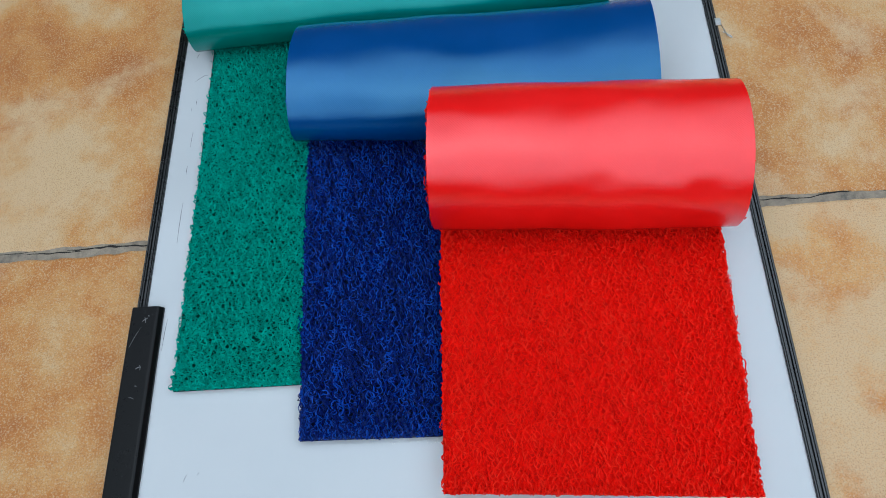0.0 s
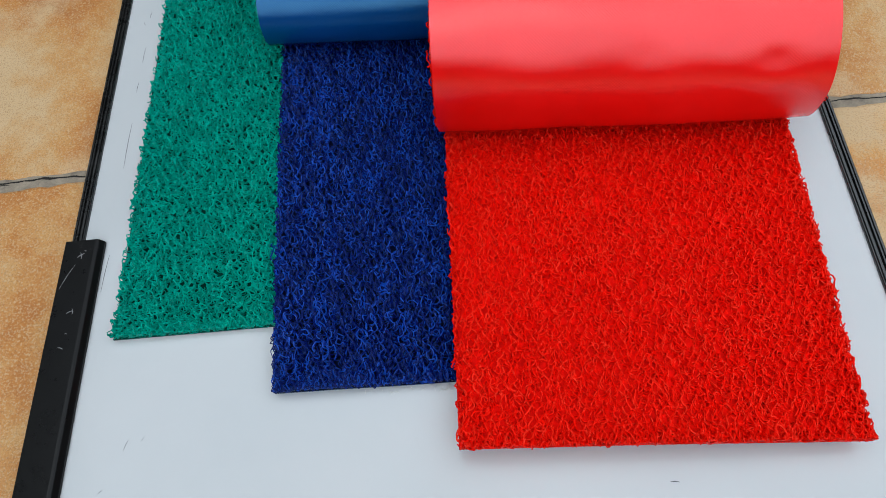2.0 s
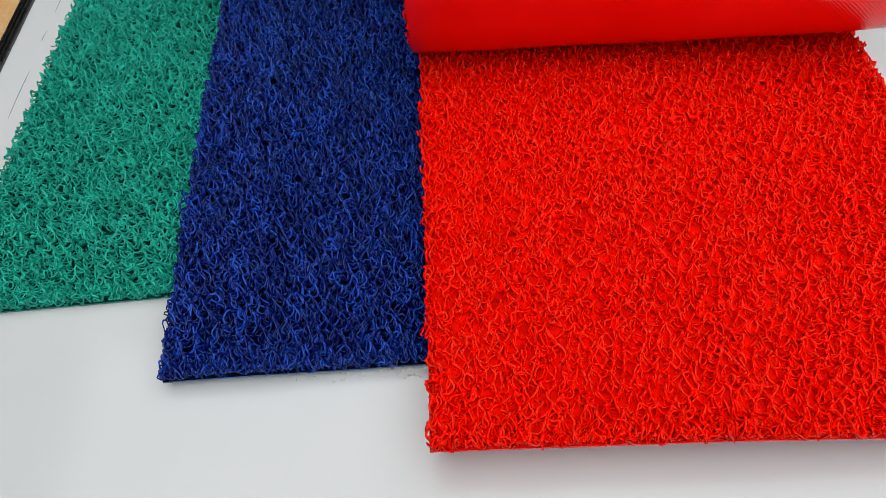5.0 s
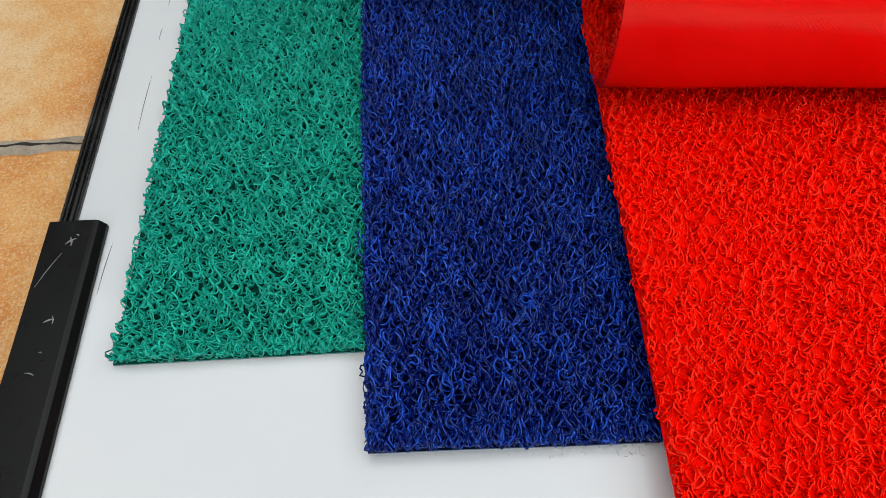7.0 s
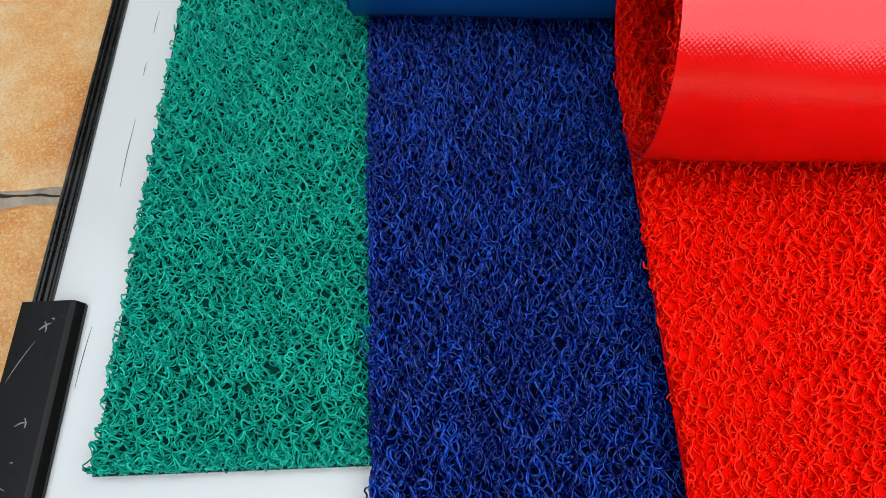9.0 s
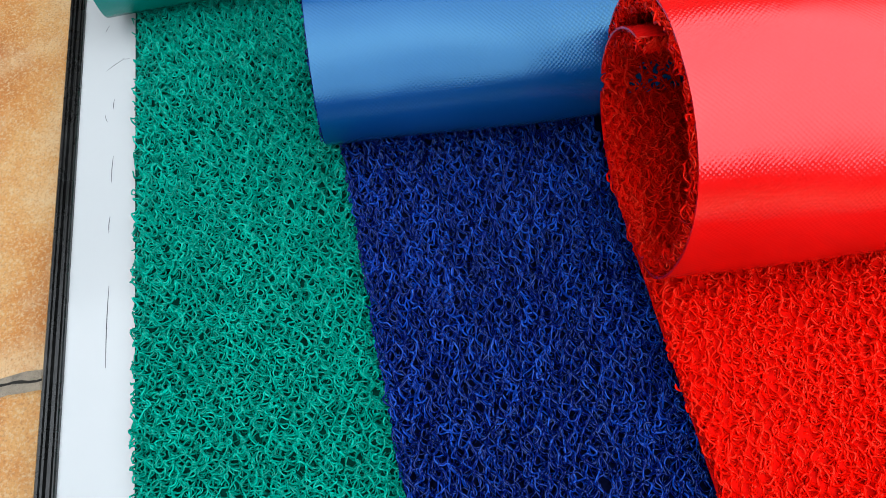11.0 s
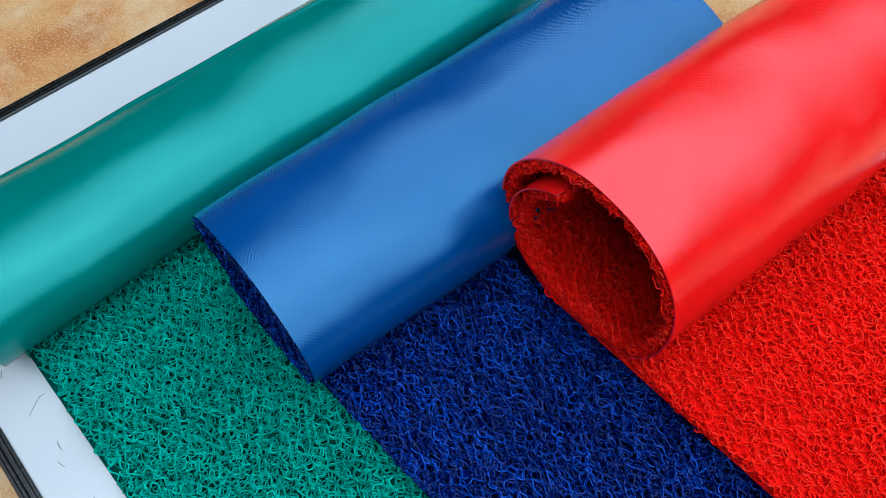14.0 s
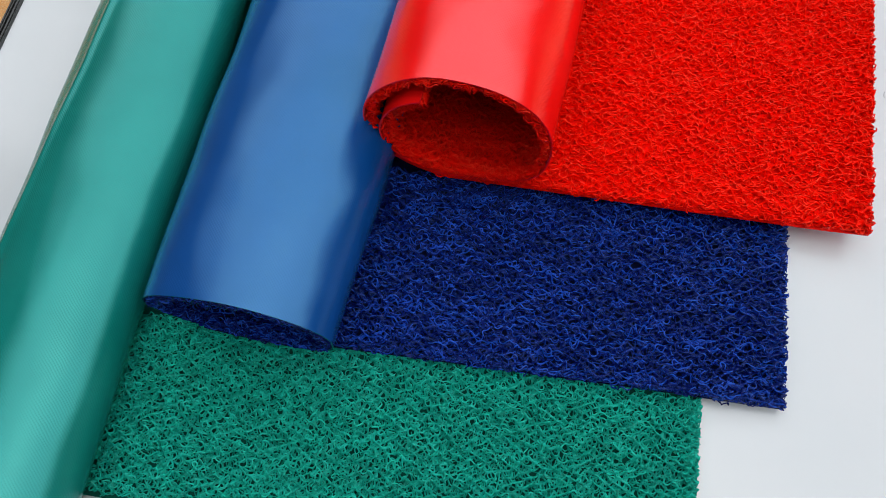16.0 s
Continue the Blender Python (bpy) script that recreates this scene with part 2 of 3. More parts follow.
def rail(length):
    """One length of grooved frame, running along +y from the origin, its inner side at x = 0 and its body at x < 0."""
    prof = [(0.0, -0.001), (0.0, 0.0020), (-0.0005, 0.0027), (-0.0011, 0.0027), (-0.0014, 0.0017), (-0.0018, 0.0017), (-0.0022, 0.0029), (-0.0040, 0.0029), (-0.0044, 0.0011), (-0.0051, 0.0011), (-0.0056, 0.0034),
            (-0.0067, 0.0034), (-0.0071, 0.0022), (-0.0075, 0.0022), (-0.0079, 0.0034), (-0.0092, 0.0034), (-0.0100, 0.0026), (-0.0103, -0.0020), (-0.0112, -0.0024), (-0.0116, -0.0050), (-0.0116, -0.0160), (-0.0045, -0.0160), (-0.0045, -0.0010)]
    bm = bmesh.new()
    a = [bm.verts.new((x, 0, z)) for x, z in prof]
    b = [bm.verts.new((x, length, z)) for x, z in prof]
    k = len(prof)
    for i in range(k):
        bm.faces.new((a[i], a[(i + 1) % k], b[(i + 1) % k], b[i]))
    bm.faces.new(a[::-1])
    bm.faces.new(b)
    bmesh.ops.recalc_face_normals(bm, faces=bm.faces[:])
    return bm


for name, length, m in (("frame_rail", FAR - NEAR + 0.004, pose(LEFT, NEAR - 0.002, 0)),
                        ("frame_rail", FAR - NEAR + 0.004, pose(RIGHT, FAR + 0.002, 0, 0, 0, 180)),
                        ("frame_rail", RIGHT - LEFT + 0.004, pose(LEFT - 0.002, FAR, 0, 0, 0, -90)),
                        ("frame_rail", RIGHT - LEFT + 0.004, pose(RIGHT + 0.002, NEAR, 0, 0, 0, 90))):
    ob = part(name, rail(length), BLACK, None, "grooved black frame profile")
    ob.matrix_world = m
    on_board(ob)

for cx, cy in ((LEFT, FAR), (RIGHT, FAR), (LEFT, NEAR), (RIGHT, NEAR)):
    sx, sy = (-1 if cx < 0 else 1), (1 if cy > 0.4 else -1)
    bm = bmesh.new()
    x0, x1 = sorted((cx - sx * 0.003, cx + sx * 0.0125))
    y0, y1 = sorted((cy - sy * 0.003, cy + sy * 0.0125))
    box(bm, x0, x1, y0, y1, -0.0158, 0.0042, 0.0028)
    on_board(part("corner_cap", bm, TRAY, None, "rounded black plastic corner cap", True))

# pen tray clipped over the frame
bm = bmesh.new()
prof = [(-0.3175, -0.015), (-0.3175, 0.0065), (-0.3165, 0.0080), (-0.2915, 0.0080), (-0.2900, 0.0077), (-0.2888, 0.0070), (-0.2880, 0.0060), (-0.2868, 0.0042), (-0.2860, 0.0030), (-0.2860, 0.0006), (-0.2890, 0.0006), (-0.2905, 0.0050), (-0.3150, 0.0050), (-0.3155, -0.015)]
a = [bm.verts.new((x, 0.070, z)) for x, z in prof]
b = [bm.verts.new((x, 0.378, z)) for x, z in prof]
for i in range(len(prof)):
    j = (i + 1) % len(prof)
    bm.faces.new((a[i], a[j], b[j], b[i]))
bm.faces.new(a[::-1])
bm.faces.new(b)
bmesh.ops.recalc_face_normals(bm, faces=bm.faces[:])
tray = on_board(part("pen_tray", bm, TRAY, None, "scuffed black plastic pen tray clipped on the frame"))


bm = bmesh.new()
box(bm, 0.3120, 0.3185, 0.672, 0.682, 0.0030, 0.0050, 0.0006)
wire = [Vector(p) for p in ((0.3180, 0.676, 0.003), (0.3220, 0.676, -0.004), (0.3290, 0.671, -0.013), (0.3340, 0.669, -0.0148), (0.3330, 0.672, -0.0148), (0.3250, 0.678, -0.0142))]
rows = []
for i, c in enumerate(wire):
    d = (wire[min(i + 1, 5)] - wire[max(i - 1, 0)]).normalized()
    a = d.cross(Vector((0, 0.3, 1))).normalized()
    rows.append([bm.verts.new(c + 0.0006 * (math.cos(w) * a + math.sin(w) * d.cross(a))) for w in (0, 1.26, 2.51, 3.77, 5.03)])
for p, q in zip(rows, rows[1:]):
    for i in range(5):
        bm.faces.new((p[i], p[(i + 1) % 5], q[(i + 1) % 5], q[i]))
on_board(part("hanging_hook", bm, STEEL, None, "small bent steel hanging clip"))


def scratch(x0, y0, x1, y1, w, z, mat, parent, bow=0.0, name="scratch"):
    """A hair-thin mark: a shallow tapered ribbon with a little thickness."""
    bm = bmesh.new()
    d = Vector((x1 - x0, y1 - y0, 0))
    side = Vector((-d.y, d.x, 0)).normalized()
    rows = []
    for i in range(7):
        t = i / 6
        c = Vector((x0, y0, 0)) + d * t + side * (bow * math.sin(math.pi * t))
        hw = w * (0.35 + 0.65 * math.sin(math.pi * min(max(t, 0.06), 0.94))) / 2
        rows.append([bm.verts.new((c + side * hw).to_tuple()[:2] + (z,)), bm.verts.new(c.to_tuple()[:2] + (z + 0.00012,)), bm.verts.new((c - side * hw).to_tuple()[:2] + (z,))])
    for p, q in zip(rows, rows[1:]):
        bm.faces.new((p[0], p[1], q[1], q[0]))
        bm.faces.new((p[1], p[2], q[2], q[1]))
    return part(name, bm, mat, parent)


for s in ((-0.2832, 0.452, -0.2828, 0.501, 0.0005), (-0.2836, 0.333, -0.2818, 0.366, 0.0005), (-0.2838, 0.536, -0.2834, 0.548, 0.0005), (-0.2832, 0.572, -0.2826, 0.592, 0.0005),
          (-0.2834, 0.630, -0.2830, 0.638, 0.0005), (-0.2890, 0.664, -0.2780, 0.672, 0.0005), (-0.2740, 0.672, -0.2790, 0.673, 0.0004),
          (-0.2450, 0.205, -0.2425, 0.212, 0.0005), (-0.2310, 0.214, -0.2330, 0.211, 0.0004), (-0.2590, 0.176, -0.2560, 0.178, 0.0005), (0.131, 0.157, 0.137, 0.1565, 0.0006),
          (-0.287, 0.620, -0.2885, 0.626, 0.0004), (-0.2905, 0.700, -0.2880, 0.706, 0.0004)):
    scratch(*s[:4], s[4], 0.0001, INK, panel, 0.0004)
for s in ((-0.3040, 0.362, -0.2985, 0.3655, 0.0012), (-0.3020, 0.3665, -0.3005, 0.3605, 0.0010), (-0.2990, 0.3680, -0.2975, 0.3670, 0.0010), (-0.3040, 0.313, -0.2985, 0.315, 0.0009),
          (-0.3140, 0.335, -0.3045, 0.356, 0.0005), (-0.3000, 0.317, -0.2990, 0.312, 0.0008), (-0.3060, 0.285, -0.3010, 0.2835, 0.0007), (-0.3020, 0.296, -0.3000, 0.2955, 0.0006)):
    scratch(*s[:4], s[4], 0.0081, SCUFF, tray, 0.0005, "scuff")

# ---- coil mats, each unrolled at the front and rolled up at the back ----
class Sheet:
    """The course of one mat: flat from its front edge, then rolled up in a flattened spiral. s runs along the sheet, h rises from its backing."""

    def __init__(self, front, yc, a, b, base, thick, turn, droop, slant, edges, lie, seed, taper=0.0, tongue=0.0, skew=0.0, bulge=0.0, dents=(), crease=0.0, lean=0.0, shear=0.0, belly=0.0):
        self.front, self.yc, self.a, self.b, self.base, self.thick, self.slant, self.edges, self.lie, self.seed = front, yc, a, b, base, thick, slant, edges, lie, seed
        self.flat, self.taper, self.tongue, self.skew = yc - front, taper, tongue, skew
        self.dents, self.crease, self.lean, self.shear, self.belly = dents, crease, lean, shear, belly
        phi = np.linspace(0, turn, 900)
        loose = droop * smooth_step((phi - 2.35 * math.pi) / (0.6 * math.pi))
        in_y = thick * 1.12 * smooth_step((phi - 1.75 * math.pi) / (0.6 * math.pi)) + loose
        in_z = thick * 1.12 * smooth_step((phi - 1.5 * math.pi) / (0.5 * math.pi)) + loose
        front_half = (phi > math.pi) & (phi < 2 * math.pi)
        sag = np.where((phi > 1.5 * math.pi) & (phi < 2 * math.pi), 0.52, 1.0)
        y = yc + (np.where(front_half, a + bulge, a) - in_y) * np.sign(np.sin(phi)) * np.abs(np.sin(phi)) ** sag
        z = b - (b - in_z) * np.cos(phi)
        arc = np.concatenate([[0], np.cumsum(np.hypot(np.diff(y), np.diff(z)))])
        self.s = np.concatenate([[0, self.flat * 0.5], self.flat + arc])
        self.y = np.concatenate([[front, front + self.flat * 0.5], y])
        self.z = np.concatenate([[0, 0], z])
        self.total = self.s[-1]
        ty, tz = np.gradient(self.y, self.s), np.gradient(self.z, self.s)
        k = np.hypot(ty, tz)
        self.ny, self.nz = -tz / k, ty / k

    def span(self, s):
        t = np.clip(s / self.flat, 0, 1)
        r = smooth_step((s - self.flat) / (2.0 * self.b))
        l0, l1, l2, r0, r1, r2 = self.edges
        inner = self.tongue * smooth_step((s - self.flat - 4.2 * self.b) / (4.0 * self.b))
        return l0 + (l1 - l0) * t + (l2 - l1) * r + inner, r0 + (r1 - r0) * t + (r2 - r1) * r

    def place(self, x, s, h):
        y, z = np.interp(s, self.s, self.y), np.interp(s, self.s, self.z)
        ny, nz = np.interp(s, self.s, self.ny), np.interp(s, self.s, self.nz)
        y2 = y + np.minimum(s, 0) + ny * h + self.slant * (x - self.edges[0])
        flatness = 1 - smooth_step((s - self.flat) / 0.03)
        size = 1 - self.taper * smooth_step((x - self.edges[0]) / (self.edges[5] - self.edges[0])) * (1 - flatness)
        y2 = y2 + (1 - flatness) * self.skew * (x - self.edges[0])
        # the front of a roll may swell from its end inwards, and its cut end stand a little askew
        y2 = y2 - (1 - flatness) * self.belly * np.clip((self.yc - y) / self.a, 0, 1) * smooth_step((x - self.edges[0]) / 0.15)
        askew = (1 - flatness) * (self.lean * z + self.shear * (y - self.yc))
        z = z * size
        lift = self.base + flatness * self.lie(x, y2)
        # gentle dents and waves of the rolled sheet
        k = self.seed
        wave = 0.0010 * np.sin(17 * x + 1.3 * k) * np.sin(31 * s + k) + 0.0003 * np.sin(61 * x + 40 * s + 2 * k) + 0.0003 * np.sin(37 * x - 88 * s + k)
        for dx, ds, deep, wide in self.dents:
            wave = wave + deep * np.exp(-((x - dx) ** 2 + 1.6 * (s - ds) ** 2) / wide ** 2)
        wave = wave - self.crease * np.exp(-((s - 0.572 - 0.05 * x) / 0.004) ** 2)
        wave = wave * (1 - flatness)
        return np.stack([x + askew, y2 + ny * wave, z + nz * h + nz * wave + lift], -1)


def backing(sheet, mat, bed, parent, label, thick=0.0016, weld=0.0):
    """The vinyl sheet with both faces and its cut rim, and a UV map in metres along the sheet."""
    nx = 49
    ss = np.concatenate([np.linspace(0, sheet.flat, 60), np.linspace(sheet.flat, sheet.total, 300)[1:]])
    l, r = sheet.span(ss)
    u = np.linspace(0, 1, nx)
    x = l[:, None] + (r - l)[:, None] * u[None]
    s2 = np.repeat(ss[:, None], nx, 1)
    ns = len(ss)
    outer, inner = sheet.place(x, s2, 0 * x), sheet.place(x, s2, thick + weld * (1 - smooth_step((s2 - sheet.flat + 0.01) / 0.02)) * smooth_step(np.minimum(x - l[:, None], r[:, None] - x) / 0.004) * smooth_step(s2 / 0.004))
    co = np.concatenate([outer.reshape(-1, 3), inner.reshape(-1, 3)])
    uv = np.concatenate([np.stack([x, s2], -1).reshape(-1, 2)] * 2)
    i, j = np.meshgrid(np.arange(ns - 1), np.arange(nx - 1), indexing="ij")
    q = (i * nx + j).ravel()
    top = ns * nx
    f1 = np.stack([q, q + nx, q + nx + 1, q + 1], -1)
    f2 = np.stack([q, q + 1, q + nx + 1, q + nx], -1) + top
    ring = np.concatenate([np.arange(nx), np.arange(1, ns) * nx + nx - 1, (ns - 1) * nx + np.arange(nx - 2, -1, -1), np.arange(ns - 2, 0, -1) * nx])
    # the cut rim has corners of its own, so that it stays crisp
    rim = np.arange(len(ring))
    co = np.concatenate([co, co[ring], co[ring + top]])
    uv = np.concatenate([uv, uv[ring], uv[ring + top]])
    r0, r1 = 2 * top + rim, 2 * top + np.roll(rim, -1)
    f3 = np.stack([r0, r1, r1 + len(ring), r0 + len(ring)], -1)
    faces = np.concatenate([f1, f2, f3])
    me = bpy.data.meshes.new("backing")
    me.from_pydata(co.tolist(), [], faces.tolist())
    lay = me.uv_layers.new(name="sheet")
    lay.data.foreach_set("uv", uv[faces.ravel()].ravel())
    me.update()
    ob = mesh_part("backing", me, mat, parent, label, True)
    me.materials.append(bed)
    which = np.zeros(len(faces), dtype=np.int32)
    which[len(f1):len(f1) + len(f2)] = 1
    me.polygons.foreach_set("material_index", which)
    return ob


def coil_layer(sheet, mat, parent, label, patches, rng, wave, bend, stray, radius, gather=0.0007):
    """Vinyl strands that fell in open, hooked waves along the sheet. wave: length of strand to a wave; bend: least and most swing of its heading;
    stray: how far strands turn off the length of the sheet; patches: (x0, x1, s0, s1, millimetres of strand to the square millimetre, sides)."""
    all_co, all_f, count = [], [], 0
    n, length = 23, 0.0200
    for x0, x1, s0, s1, dens, sides in patches:
        run = 0.0080
        row = length / (run * dens * 1000)
        gx, gs = np.meshgrid(np.arange(x0 + row / 2, max(x1, x0 + row), row), np.arange(s0, s1, run))
        k = gx.size
        one = (k, 1)
        x = gx.reshape(one) + rng.normal(0, 0.5 * row, one)
        s = gs.reshape(one) + rng.uniform(0, run, one)
        u = np.linspace(-0.5, 0.5, n)[None] * length
        th = 2 * math.pi * u / (wave * rng.uniform(0.75, 1.35, one)) + rng.uniform(0, 6.28, one)
        head = rng.uniform(bend[0], bend[1], one) * np.sin(th) + 0.5 * np.sin(2 * math.pi * u / 0.0240 + rng.uniform(0, 6.28, one)) + rng.normal(0, stray, one)
        step = length / (n - 1)
        ax, ay = np.cumsum(np.sin(head), 1) * step, np.cumsum(np.cos(head), 1) * step
        px, ps = x + ax - ax.mean(1, keepdims=True), s + ay - ay.mean(1, keepdims=True)
        # the strands gather softly into ridges with small hollows between them
        gx, gs = 2 * math.pi / 0.0070, 2 * math.pi / 0.0120
        warp_x = 1.3 * np.sin(gs * 0.31 * ps + 0.4 * np.sin(90 * px)) + 0.9 * np.sin(gs * 0.17 * ps + 41 * px)
        warp_s = 1.2 * np.sin(gx * 0.37 * px + 1.0) + 0.8 * np.sin(gx * 0.21 * px - 37 * ps)
        hollow = np.sin(gx * px + warp_x) * np.sin(gs * ps + warp_s)
        px = px + gather * np.cos(gx * px + warp_x) * np.sin(gs * ps + warp_s)
        ps = ps + gather * np.sin(gx * px + warp_x) * np.cos(gs * ps + warp_s)
        top = sheet.thick - 0.0006
        hm = np.where(rng.random(one) < 0.55, rng.uniform(0.60, 0.82, one), rng.uniform(0.30, 0.62, one)) * top
        amp = rng.uniform(0.06, 0.18, one) * top
        phh = np.clip(hm + amp * np.sin(th + rng.uniform(0, 6.28, one)) + 0.27 * top * hollow, 0.0016, top + 0.0008)
        l, r = sheet.span(ps)
        fuzz = rng.uniform(-0.0008, 0.0014, one) + np.where(rng.random(one) < 0.06, 0.0022, 0)
        px = l - fuzz + np.abs(px - l + fuzz)
        px = r + fuzz - np.abs(r + fuzz - px)
        over = rng.uniform(-0.0004, 0.0008, one) + np.where(rng.random(one) < 0.06, 0.0010, 0)
        ps = np.abs(ps + over) - over
        c = sheet.place(px, ps, phh)
        t = np.gradient(c, axis=1)
        t /= np.linalg.norm(t, axis=2, keepdims=True) + 1e-9
        a = np.cross(t, np.array([0.13, 0.21, 0.97]))
        a /= np.linalg.norm(a, axis=2, keepdims=True) + 1e-9
        b = np.cross(a, t)
        rad = radius * rng.uniform(0.8, 1.2, (k, 1, 1)) * np.ones((1, n, 1))
        rad[:, 0] *= 0.5
        rad[:, -1] *= 0.5
        # strands deep in the layer need fewer sides
        for chosen, m in ((hm[:, 0] >= 0.55 * top, sides), (hm[:, 0] < 0.55 * top, 3)):
            k2 = int(chosen.sum())
            if not k2:
                continue
            c2, a2, b2, r2 = c[chosen], a[chosen], b[chosen], rad[chosen]
            co = np.stack([c2 + r2 * (math.cos(w) * a2 + math.sin(w) * b2) for w in (2 * math.pi * i / m + math.pi / 4 for i in range(m))], 2)
            base = count + (np.arange(k2)[:, None, None] * n + np.arange(n - 1)[None, :, None]) * m + np.arange(m)[None, None]
            jn = (np.arange(m) + 1) % m - np.arange(m)
            all_f.append(np.stack([base, base + jn, base + jn + m, base + m], -1).reshape(-1, 4))
            all_co.append(co.reshape(-1, 3))
            count += k2 * n * m
    co, f = np.concatenate(all_co), np.concatenate(all_f)
    me = bpy.data.meshes.new("coil_layer")
    me.vertices.add(len(co))
    me.vertices.foreach_set("co", co.astype(np.float32).ravel())
    me.loops.add(f.size)
    me.loops.foreach_set("vertex_index", f.astype(np.int32).ravel())
    me.polygons.add(len(f))
    me.polygons.foreach_set("loop_start", np.arange(0, f.size, 4, dtype=np.int32))
    me.update(calc_edges=True)
    ob = mesh_part("coil_layer", me, mat, parent, label, True)
    ob["kind"] = "stuff"
    return ob


THICK = 0.0095
rng = np.random.default_rng(7)

green = Sheet(0.290, 0.745, 0.058, 0.0375, 0.0006, THICK, 2.2 * math.pi, 0.002, 0.0, (-0.2655, -0.270, -0.281, 0.182, 0.185, 0.193), lambda x, y: 0 * x, 1.0, crease=0.0018)
blue = Sheet(0.236, 0.605, 0.070, 0.0420, 0.0098, THICK, 2.2 * math.pi, 0.002, -0.010, (-0.135, -0.143, -0.1445, 0.205, 0.210, 0.224),
             lambda x, y: -0.0050 * (1 - smooth_step((y - 0.235) / 0.11)) - 0.0066 * smooth_step((x + 0.10) / 0.07) * (0.25 + 0.75 * smooth_step((y - 0.24) / 0.08)) * (1 - smooth_step((y - 0.47) / 0.08)), 2.2, 0.0, -0.003, -0.012, -0.005, ((-0.005, 0.625, 0.004, 0.028), (-0.085, 0.615, 0.0018, 0.03), (0.05, 0.52, 0.002, 0.04), (0.15, 0.55, 0.0015, 0.035)), shear=0.04, belly=0.012)
red = Sheet(0.183, 0.482, 0.0657, 0.0640, 0.0182, THICK, 2.86 * math.pi, 0.008, -0.048, (-0.004, 0.0015, 0.0015, 0.2570, 0.2705, 0.275),
            lambda x, y: 0.0026 * (1 - smooth_step((y - 0.17) / 0.06)) - 0.0060 * smooth_step((x - 0.10) / 0.17), 3.7, 0.07, -0.005, -0.014, 0.0030,
            ((0.235, 0.575, 0.0020, 0.014), (0.215, 0.555, 0.0012, 0.03), (0.150, 0.565, 0.0014, 0.018), (0.07, 0.560, 0.0010, 0.02), (0.13, 0.490, 0.0020, 0.030), (0.245, 0.610, 0.0015, 0.018), (0.02, 0.51, 0.0015, 0.02)), lean=0.012, shear=0.06)

for sheet, word, back_mat, coil_mat, film_mat, patches, weld, wave, bend, stray, radius, label in (
        (green, "green", GREEN_BACK, GREEN_COIL, GREEN_FILM_SHADE, [(-0.2655, -0.137, 0.0, 0.450, 1.95, 4), (-0.266, -0.137, 0.0, 0.002, 2.5, 3), (-0.282, -0.272, 0.45, green.total, 2.5, 3), (-0.287, -0.262, 0.45, green.total, 1.2, 3), (0.17, 0.187, 0.45, green.total, 1.0, 3)],
         0.0, 0.0120, (0.8, 1.9), 0.40, 0.00052, "green vinyl coil mat half rolled up on the whiteboard"),
        (blue, "blue", BLUE_BACK, BLUE_COIL, BLUE_FILM_SHADE, [(-0.142, 0.006, 0.0, 0.355, 2.0, 4), (-0.136, 0.002, 0.0, 0.002, 2.5, 3), (-0.147, -0.137, 0.355, blue.total, 2.5, 3), (-0.151, -0.110, 0.355, blue.total, 1.4, 3), (0.19, 0.213, 0.355, blue.total, 1.0, 3)],
         0.0, 0.0125, (0.4, 1.3), 0.18, 0.00050, "blue vinyl coil mat half rolled up, lapped over the green one"),
        (red, "red", RED_BACK, RED_COIL, RED_FILM, [(-0.003, 0.272, 0.0, 0.290, 1.70, 4), (-0.004, 0.262, 0.0, 0.002, 2.5, 3), (0.0, 0.011, 0.29, red.total, 3.0, 3), (-0.003, 0.10, 0.290, red.total, 1.5, 3), (0.262, 0.287, 0.29, red.total, 1.0, 3)],
         0.0030, 0.0125, (0.4, 1.3), 0.18, 0.00060, "red vinyl coil mat half rolled up, lapped over the blue one")):
    mat_ob = empty("coil_mat", (float(sheet.edges[0]), sheet.front, sheet.base))
    tagged(mat_ob, label, "mat", "coil mat samples")
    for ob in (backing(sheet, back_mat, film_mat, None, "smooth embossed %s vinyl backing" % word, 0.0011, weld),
               coil_layer(sheet, coil_mat, None, "looped %s vinyl strands" % word, patches, rng, wave, bend, stray, radius)):
        ob.parent = mat_ob
        ob.matrix_parent_inverse = Matrix.Translation(-mat_ob.location)

# ---- floor tiles ----
def tile_mesh(k):
    """One rustic tile with softly uneven, worn edges, centred on the origin."""
    r2 = random.Random(k)
    n = 48
    half = (PITCH - JOINT) / 2
    bm = bmesh.new()
    loops = []
    for inset, z in ((0.0, -0.007), (0.0, -0.0026), (0.0010, -0.0010), (0.0032, 0.0)):
        row = []
        for side in range(4):
            for i in range(n):
                t = -half + 2 * half * i / n
                w = 0.0030 * noise.noise((t * 20 + side * 9.1, k * 3.7, 0.5)) + 0.0022 * noise.noise((t * 70 + side * 4.3, k * 1.9, 2.5)) + 0.0012 * noise.noise((t * 190 + side * 3.3, k * 2.9, 4.5))
                e = half - inset + w
                x, y = t * (half - inset) / half, -e
                for _ in range(side):
                    x, y = -y, x
                row.append(bm.verts.new((x, y, z)))
        loops.append(row)
    m = 4 * n
    for p, q in zip(loops, loops[1:]):
        for i in range(m):
            bm.faces.new((p[i], p[(i + 1) % m], q[(i + 1) % m], q[i]))
    bm.faces.new(loops[-1])
    me = bpy.data.meshes.new("tile")
    bm.to_mesh(me)
    bm.free()
    me.materials.append(TILES[k])
    return me


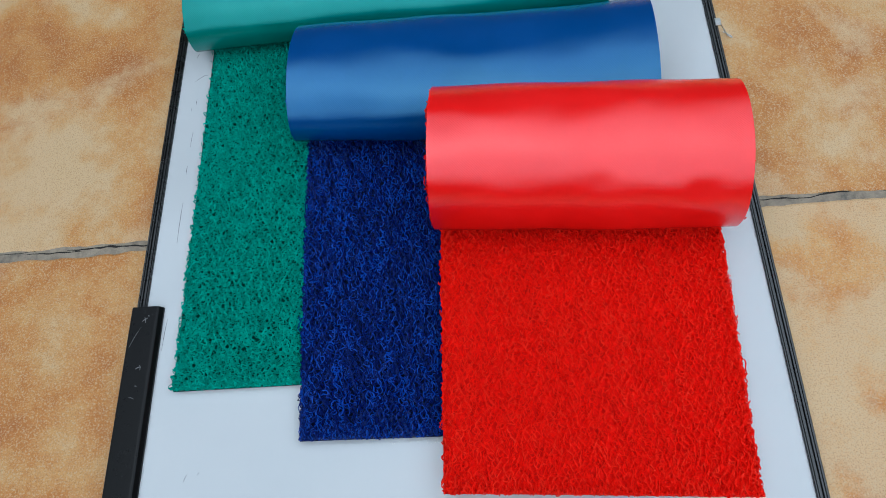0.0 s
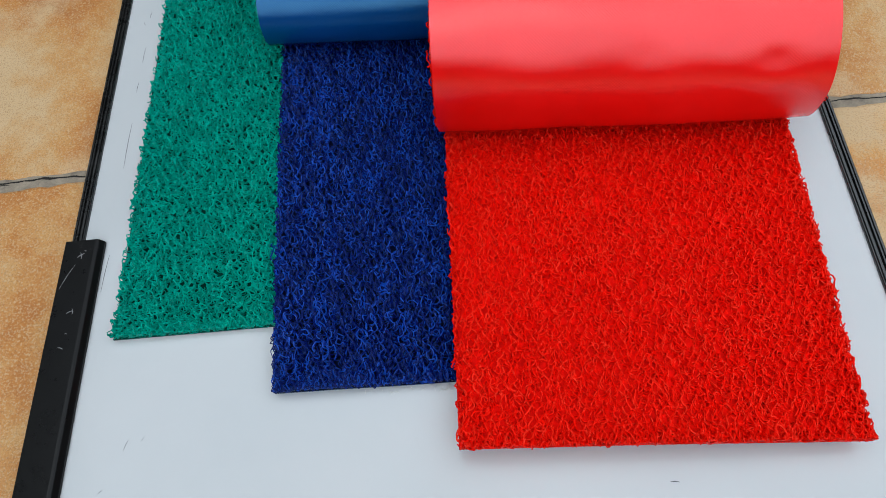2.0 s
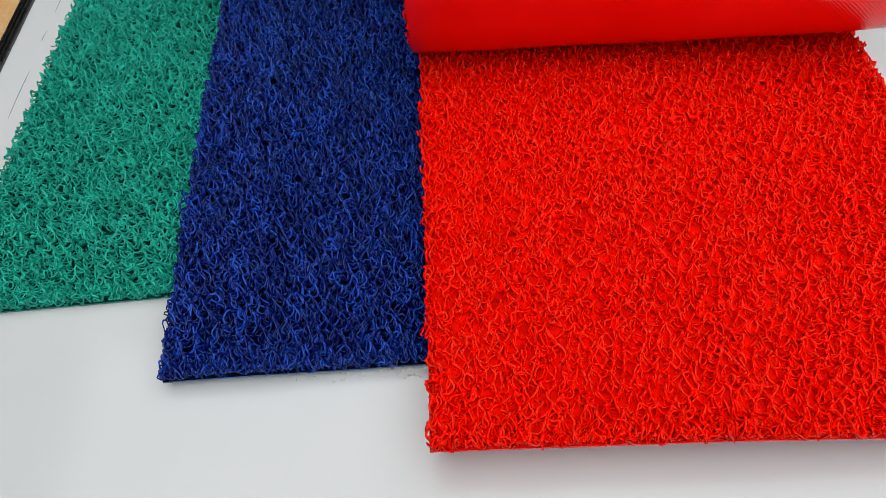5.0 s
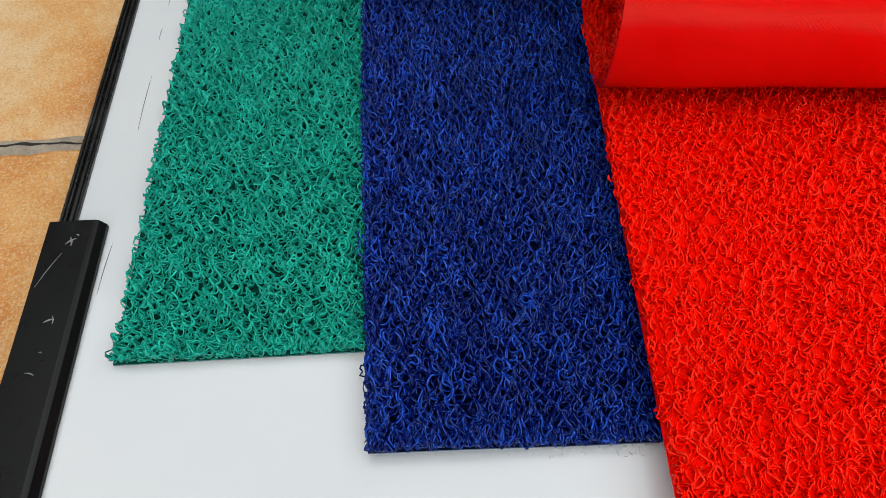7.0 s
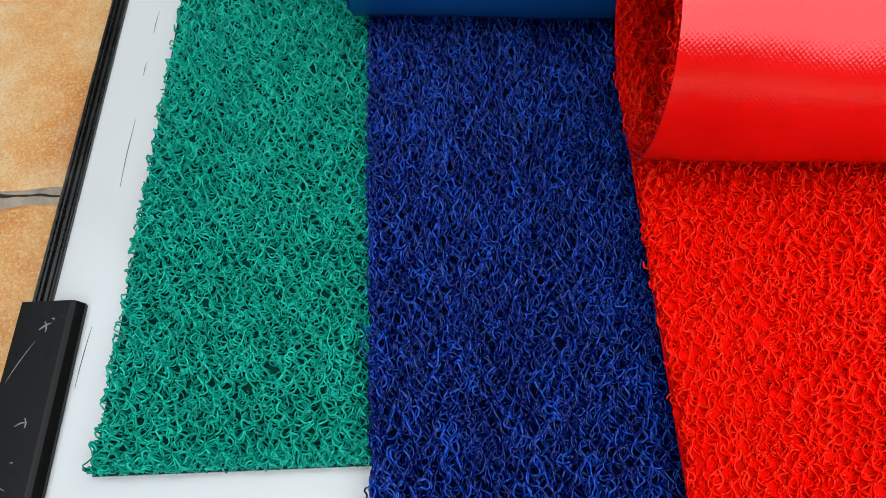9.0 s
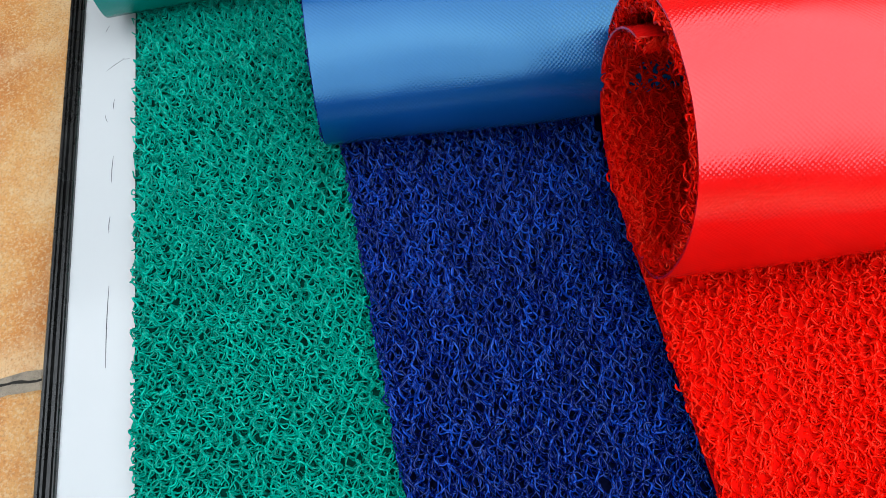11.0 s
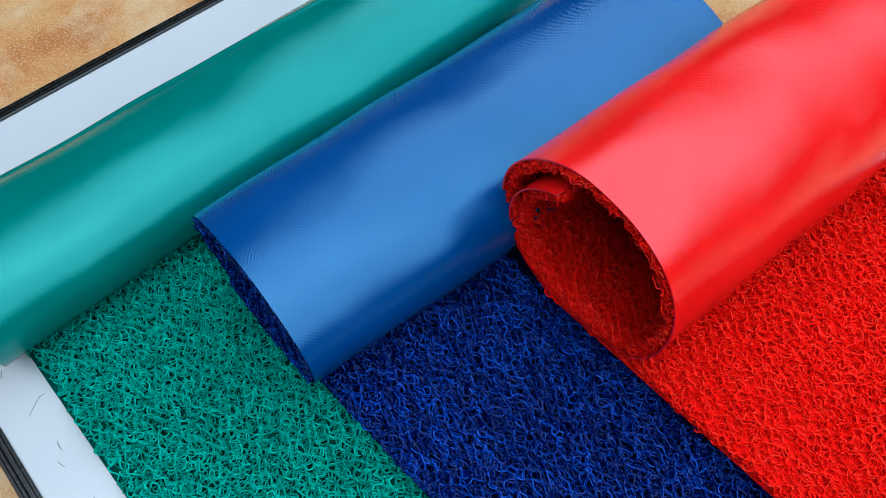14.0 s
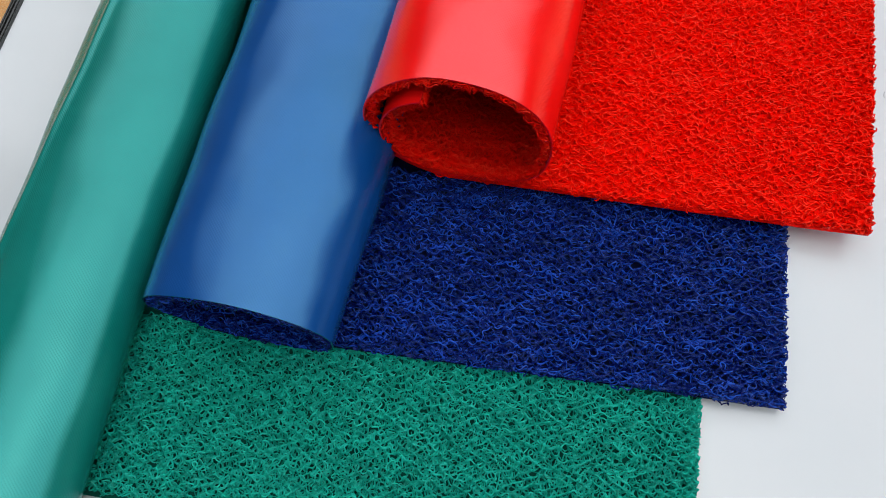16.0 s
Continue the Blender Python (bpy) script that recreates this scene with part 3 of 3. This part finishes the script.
tiles = [tile_mesh(k) for k in range(4)]
GX, GY = -0.209, 0.459
for i in range(-6, 7):
    for j in range(-6, 7):
        ob = new("tile", tiles[(i * 3 + j * 5) % 4])
        ob.location = (GX + (i + 0.5) * PITCH, GY + (j + 0.5) * PITCH, FLOOR_Z + 0.0002 * ((i * 7 + j * 3) % 4 - 4))
        ob.rotation_euler = (0, 0, math.pi / 2 * ((i * 5 + j * 3) % 4))
        ob.parent = floor


def crack(x0, x1, y, seed, width):
    """A wandering dirt-filled crack along the mortar."""
    bm = bmesh.new()
    rows, k = [], max(6, int((x1 - x0) / 0.004))
    for i in range(k + 1):
        t = i / k
        x = x0 + (x1 - x0) * t
        c = y + 0.0030 * noise.noise((x * 24, seed, 0.3)) + 0.0016 * noise.noise((x * 95, seed, 1.3))
        hw = width * (0.25 + 0.9 * abs(noise.noise((x * 60, seed, 5.3)))) * min(1.0, 8 * t, 8 * (1 - t)) / 2 + 0.00012
        rows.append([bm.verts.new((x, c + hw, FLOOR_Z - 0.0018)), bm.verts.new((x, c, FLOOR_Z - 0.0014)), bm.verts.new((x, c - hw, FLOOR_Z - 0.0018))])
    for p, q in zip(rows, rows[1:]):
        bm.faces.new((p[0], p[1], q[1], q[0]))
        bm.faces.new((p[1], p[2], q[2], q[1]))
    part("crack", bm, CRACK, floor, "thin black crack in the mortar")


for x0, x1, y, seed, width in ((-0.42, -0.317, GY + 0.0030, 1.0, 0.0036), (-0.47, -0.40, GY + 0.0005, 2.0, 0.0022), (-0.60, -0.455, GY + 0.0032, 3.0, 0.0016),
                               (0.317, 0.39, GY + 0.0022, 5.0, 0.0026), (0.375, 0.47, GY + 0.0040, 6.0, 0.0022), (0.44, 0.62, GY + 0.0020, 7.0, 0.0042)):
    crack(x0, x1, y, seed, width)

# lint and cut ends caught under the front edge of the blue mat
r3 = random.Random(5)
bm = bmesh.new()
for i in range(45):
    x = -0.075 + 0.073 * r3.random() ** 0.6
    y = 0.2365 - 0.010 * (x + 0.135) - 0.0055 * r3.random() ** 1.6
    w = r3.uniform(0, 6.28)
    d = Vector((math.cos(w), math.sin(w), 0)) * r3.uniform(0.0006, 0.0018)
    e = Vector((-d.y, d.x, 0)).normalized() * 0.00014
    c = Vector((x, y, 0.0002))
    up = Vector((0, 0, r3.uniform(0.0003, 0.0009)))
    a0, a1, b0, b1, top = (bm.verts.new(q) for q in (c - d + e, c - d - e, c + d + e, c + d - e, c + up))
    for f in ((a0, a1, top), (b1, b0, top), (a1, b1, top), (b0, a0, top)):
        bm.faces.new(f)
lint = part("lint", bm, DUST)
lint["kind"] = "stuff"
tagged(lint, "pale grey lint and cut ends on the whiteboard beside the blue mat", "lint", kind="stuff")
